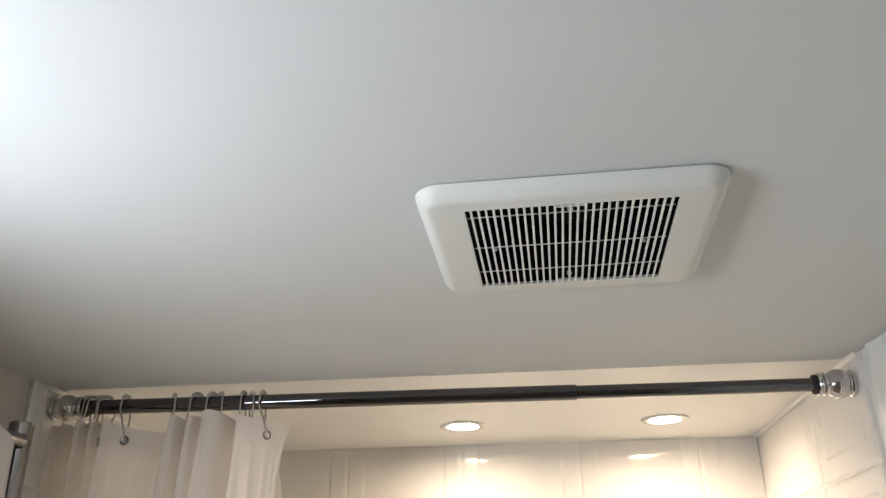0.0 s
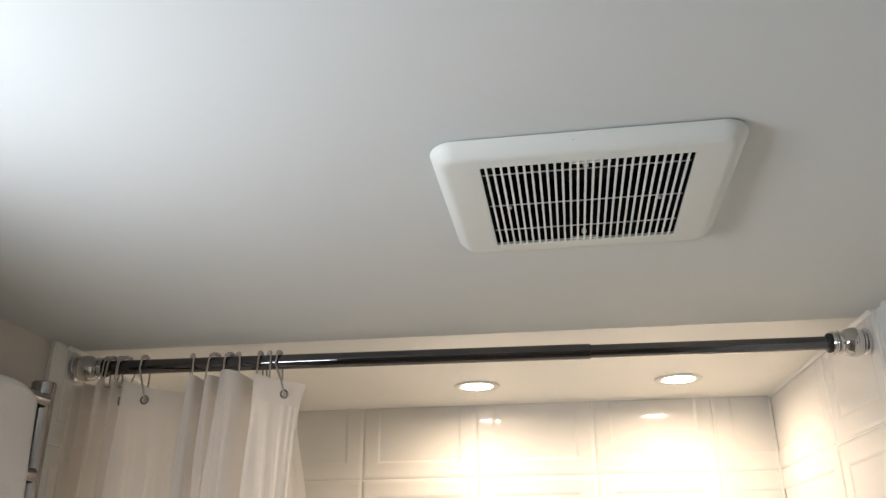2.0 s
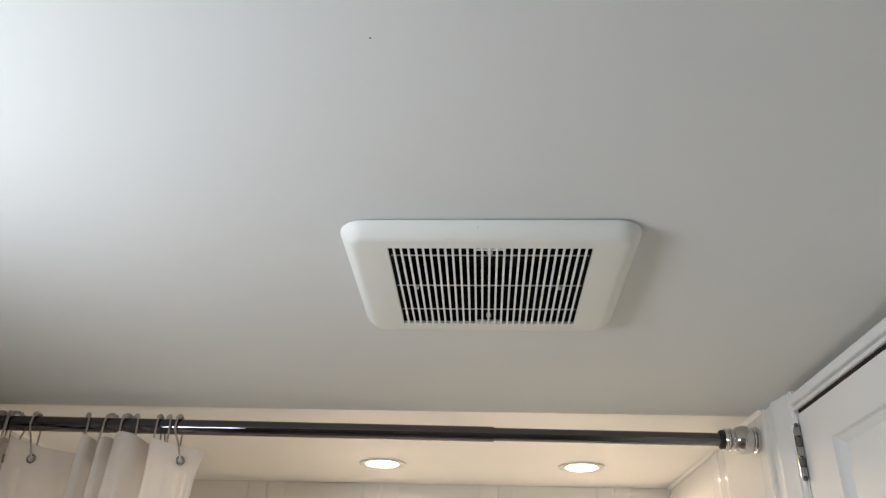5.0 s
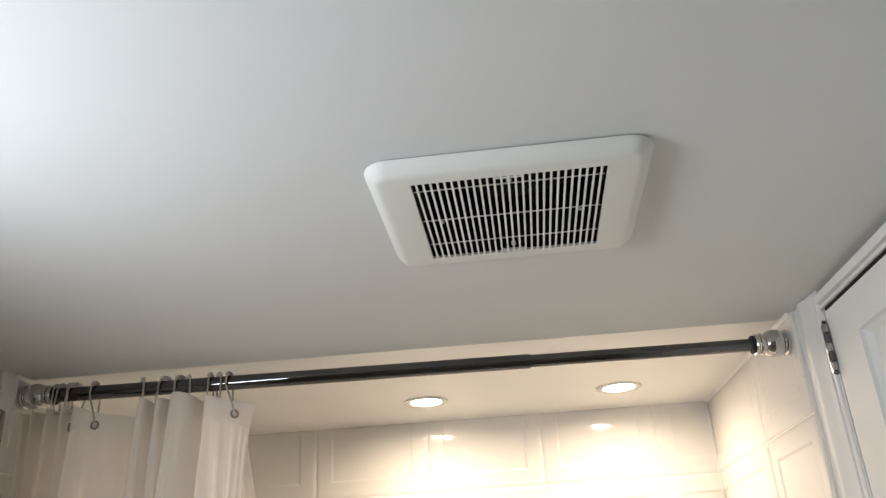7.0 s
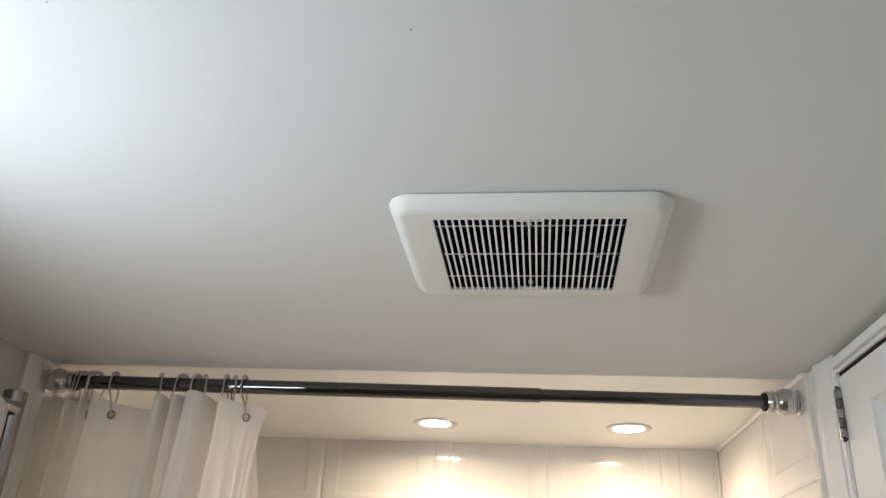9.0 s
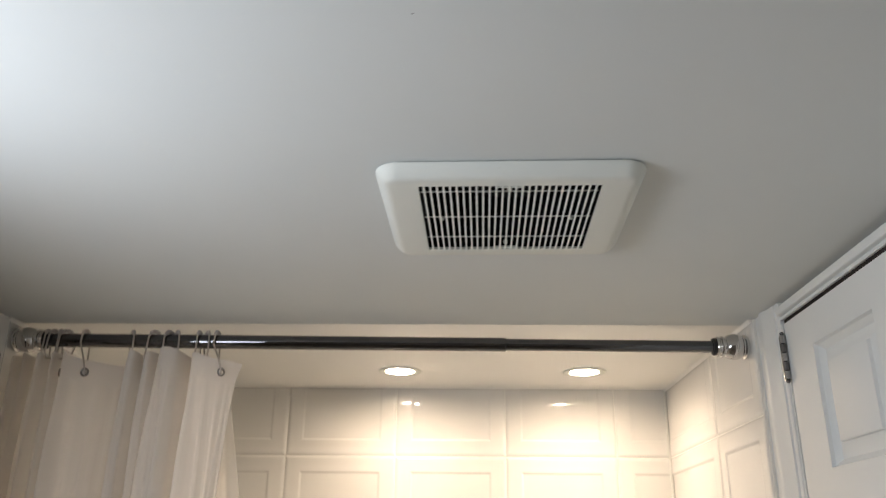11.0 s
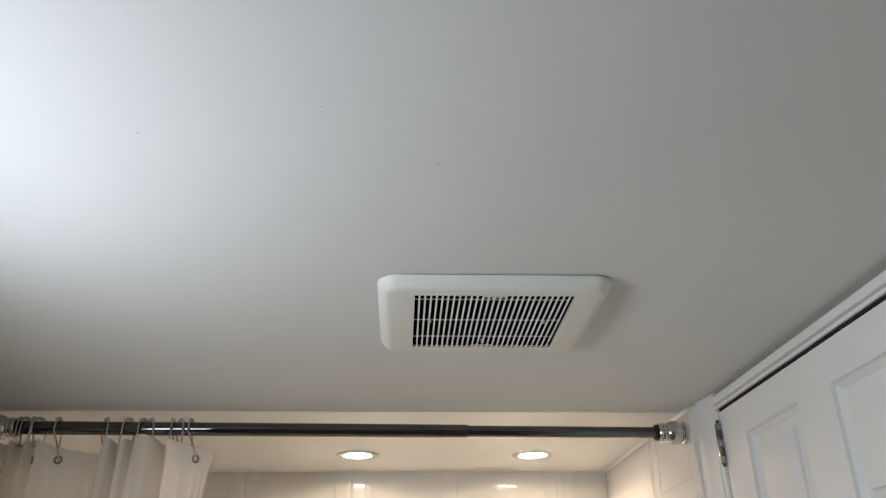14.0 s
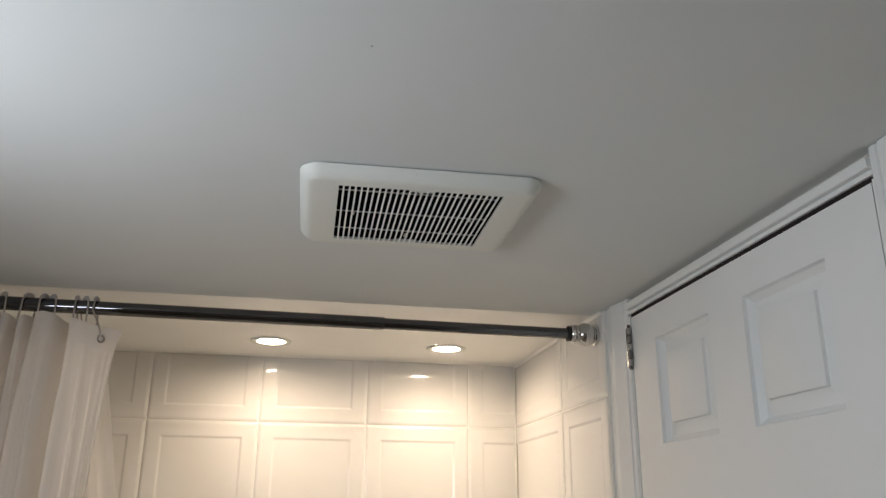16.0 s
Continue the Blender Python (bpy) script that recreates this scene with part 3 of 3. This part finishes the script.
# towel: a folded sheet over the top rung; the line runs up the back, over and down the front
TZ = 1.935
line = [(-0.014 - 0.004 * math.sin(k), -0.52 + 0.52 * k / 9) for k in range(9)]
line += [(-0.0165 * math.cos(a), 0.0185 * math.sin(a)) for a in [math.pi * k / 8 for k in range(9)]]
line += [(0.019 + 0.012 * min(k / 3, 1.6), -0.06 * (k + 1)) for k in range(10)]
sec = smooth_line(line, 3)
Y0, Y1 = 0.56, 0.968
NY = 44
bm = bmesh.new()
cols_t = []
for i in range(NY + 1):
    f = i / NY
    y = Y0 + (Y1 - Y0) * f
    fall = max(0.0, (f - 0.86) / 0.14)
    col = []
    for k, (dx, dz) in enumerate(sec):
        s = k / len(sec)
        w = noise.noise((f * 3.0, s * 4.0, 2.2)) * 0.007
        yy = y + 0.012 * noise.noise((s * 3, 1.7, f)) * f
        zz = TZ + dz - 0.016 * fall ** 2.2 * max(0.0, 1 - abs(s - 0.5) * 3) + 0.004 * noise.noise((f * 5, 0.3, 0.9))
        col.append(bm.verts.new((RX + dx * (1.15 - 0.3 * fall ** 3) + w * (0.3 + s), yy, zz)))
    cols_t.append(col)
for a, b in zip(cols_t, cols_t[1:]):
    for k in range(len(a) - 1):
        bm.faces.new((a[k], b[k], b[k + 1], a[k + 1]))
towel = part("towel", bm, M_TOWEL, smooth=180)
thick(towel, 0.007)
tagged(towel, "white terry bath towel draped over the rail", "towel")


# painted bead of sealant where the side tiles meet the ceiling
for name, x, sgn in (("trim_bead_east", TR, -1), ("trim_bead_west", TL, 1)):
    prof = [(0.0, 0.0), (sgn * 0.0065, 0.0), (sgn * 0.0038, -0.0016), (sgn * 0.0016, -0.0038), (0.0, -0.0065)]
    bm = add_profile(bmesh.new(), [[(x + sgn * 0.0002 + u, y, CEIL - 0.0003 + v) for u, v in prof] for y in (1.16, TB)])
    structure(name, bm, M_ALCOVE, "white sealant bead along the tile's upper edge", "sealant", smooth=50)

for name, x, sgn in (("trim_corner_east", TR, -1), ("trim_corner_west", TL, 1)):
    prof = [(0.0, 0.0), (sgn * 0.0045, 0.0), (sgn * 0.0024, -0.0012), (sgn * 0.0011, -0.0026), (0.0, -0.0045)]
    bm = add_profile(bmesh.new(), [[(x + sgn * 0.0002 + u, TB - 0.0002 + v, z) for u, v in prof] for z in (0.42, CEIL - 0.007)])
    structure(name, bm, M_GROUT, "cream sealant in the corner of the shower tiles", "sealant", smooth=50)


# shower tiles: framed tiles with a sunk field and eased edges, one object each
def tile_mesh(w, h, top_cut=False, side_cut=0):
    """A tile in the plane x-z that faces -y, its lower left corner at the origin. side_cut: -1 or 1 where the wall's corner cuts it."""
    bm = bmesh.new()
    fr, d = 0.040, 0.0024
    fl = 0.0 if side_cut < 0 else fr
    frr = 0.0 if side_cut > 0 else fr
    ft = 0.0 if top_cut else fr

    def ring(x0, x1, z0, z1, y, e=0.004):
        """A rectangle with points near its corners, so that the eased edges shade straight."""
        return [(x0, y, z0), (x0 + e, y, z0), (x1 - e, y, z0), (x1, y, z0), (x1, y, z0 + e), (x1, y, z1 - e),
                (x1, y, z1), (x1 - e, y, z1), (x0 + e, y, z1), (x0, y, z1), (x0, y, z1 - e), (x0, y, z0 + e)]

    def rect(i, y, field=False, j=0.0):
        if field:
            return ring(fl + (j if fl else 0), w - frr - (j if frr else 0), fr + j, h - ft - (j if ft else 0), y)
        a = 0 if side_cut < 0 else i
        b = 0 if side_cut > 0 else i
        c = 0 if top_cut else i
        return ring(a, w - b, i, h - c, y)
    # the face rolls over towards the joint, and steps down to the field in a soft cove
    roll = [(0.0096 - 0.018 * math.sin(radians(a)), 0.018 * (1 - math.cos(radians(a)))) for a in (32, 27, 22, 17, 12, 7, 3, 0)]
    cove = ((-0.0010, 0.0), (0.0, 0.0), (0.0014, 0.00015), (0.0028, 0.0006), (0.0042, 0.0012), (0.0056, 0.0018), (0.0070, 0.00225), (0.0084, d), (0.0096, d))
    loops = [rect(0, 0.009), rect(0, roll[0][1] + 0.0004)] + [rect(max(i, 0.0), y) for i, y in roll] + [rect(0.0106, 0.0)] + [rect(0, y, True, k) for k, y in cove]
    add_loops(bm, loops, cap_last=True)
    bmesh.ops.remove_doubles(bm, verts=bm.verts[:], dist=1e-5)
    bmesh.ops.dissolve_degenerate(bm, edges=bm.edges[:], dist=1e-6)
    return mesh_of("tile", bm, M_TILE, smooth=46)


TILE, JOINT = 0.3085, 0.0017
ROW_TOP = 1.891
tile_kinds = {}


def tile_wall(parent, spans, place):
    """spans: (start, end, cut side) along the wall. place(s): the pose of a tile whose left edge is at s."""
    zs = [(ROW_TOP, CEIL - 0.001, True)]
    z = ROW_TOP
    while z > 0.05:
        zs.append((max(z - TILE, 0.0), z, False))
        z -= TILE
    # grout, a little below the tile faces
    bm = bmesh.new()
    ends = [spans[0][0]] + [b for a, b, c in spans]
    w = JOINT / 2 + 0.0002
    turn = place(0.0, 0.0)
    for s in ends:
        add_box(bm, (s - w, 0.0026, 0.0), (s + w, 0.008, CEIL - 0.001))
    for z0, zt, top in zs:
        for a, b in zip(ends, ends[1:]):
            add_box(bm, (a + w, 0.0027, z0 - w), (b - w, 0.008, z0 + w))
    bmesh.ops.transform(bm, matrix=turn, verts=bm.verts[:])
    part("grout", bm, M_GROUT, parent, "cream grout in the joints")
    rnd = random.Random(len(spans) * 7 + int(spans[0][0] * 100))
    for z0, zt, top in zs:
        for a, b, cut in spans:
            key = (round(b - a, 4), round(zt - z0, 4), top, cut)
            if key not in tile_kinds:
                tile_kinds[key] = tile_mesh(b - a - JOINT, zt - z0 - (JOINT if not top else 0.0), top, cut)
            ob = new("tile", tile_kinds[key])
            ob.parent = parent
            ob.matrix_basis = place(a + JOINT / 2, z0 + JOINT / 2) @ pose(0, rnd.uniform(-0.0004, 0.0004), 0, rnd.uniform(-0.05, 0.05), 0, rnd.uniform(-0.06, 0.06))


J0 = -0.3195
cuts = [TL] + [J0 + TILE * k for k in (-1, 0, 1, 2, 3)] + [TR]
back = [(a, b, -1 if i == 0 else (1 if i == len(cuts) - 2 else 0)) for i, (a, b) in enumerate(zip(cuts, cuts[1:]))]
tile_wall(bpy.data.objects["wall_north"], back, lambda s, z: pose(s, TB, z))
# east wall: its left edge, seen from the tub, is the far corner
right = [(0.0, TB - 1.458, -1), (TB - 1.458, TB - 1.158, 0)]
tile_wall(board_r, right, lambda s, z: pose(TR, TB - s, z, 0, 0, -90))
left = [(0.0, 1.458 - 1.125, 0), (1.458 - 1.125, TB - 1.125, 1)]
tile_wall(board_l, left, lambda s, z: pose(TL, 1.125 + s, z, 0, 0, 90))


# tiny dark specks on the ceiling and the vent
for k, (x, y, r) in enumerate(((0.131, 0.182, 0.0011), (-0.170, 0.139, 0.0009), (0.014, 0.086, 0.0008))):
    bm = lathe([(r, 0.0), (r * 0.8, -0.0003), (r * 0.2, -0.0005)], pose(x, y, CEIL), 9)
    tagged(part("ceiling_speck", bm, M_SPECK), "tiny dark speck on the white ceiling", "speck", "specks on the ceiling")
bm = lathe([(0.0005, 0.0), (0.0004, -0.0002), (0.0001, -0.0003)], pose(-0.013, HC - HY + 0.0012, -0.010, -72), 9)
part("speck", bm, M_SPECK, vent, "tiny dark speck")
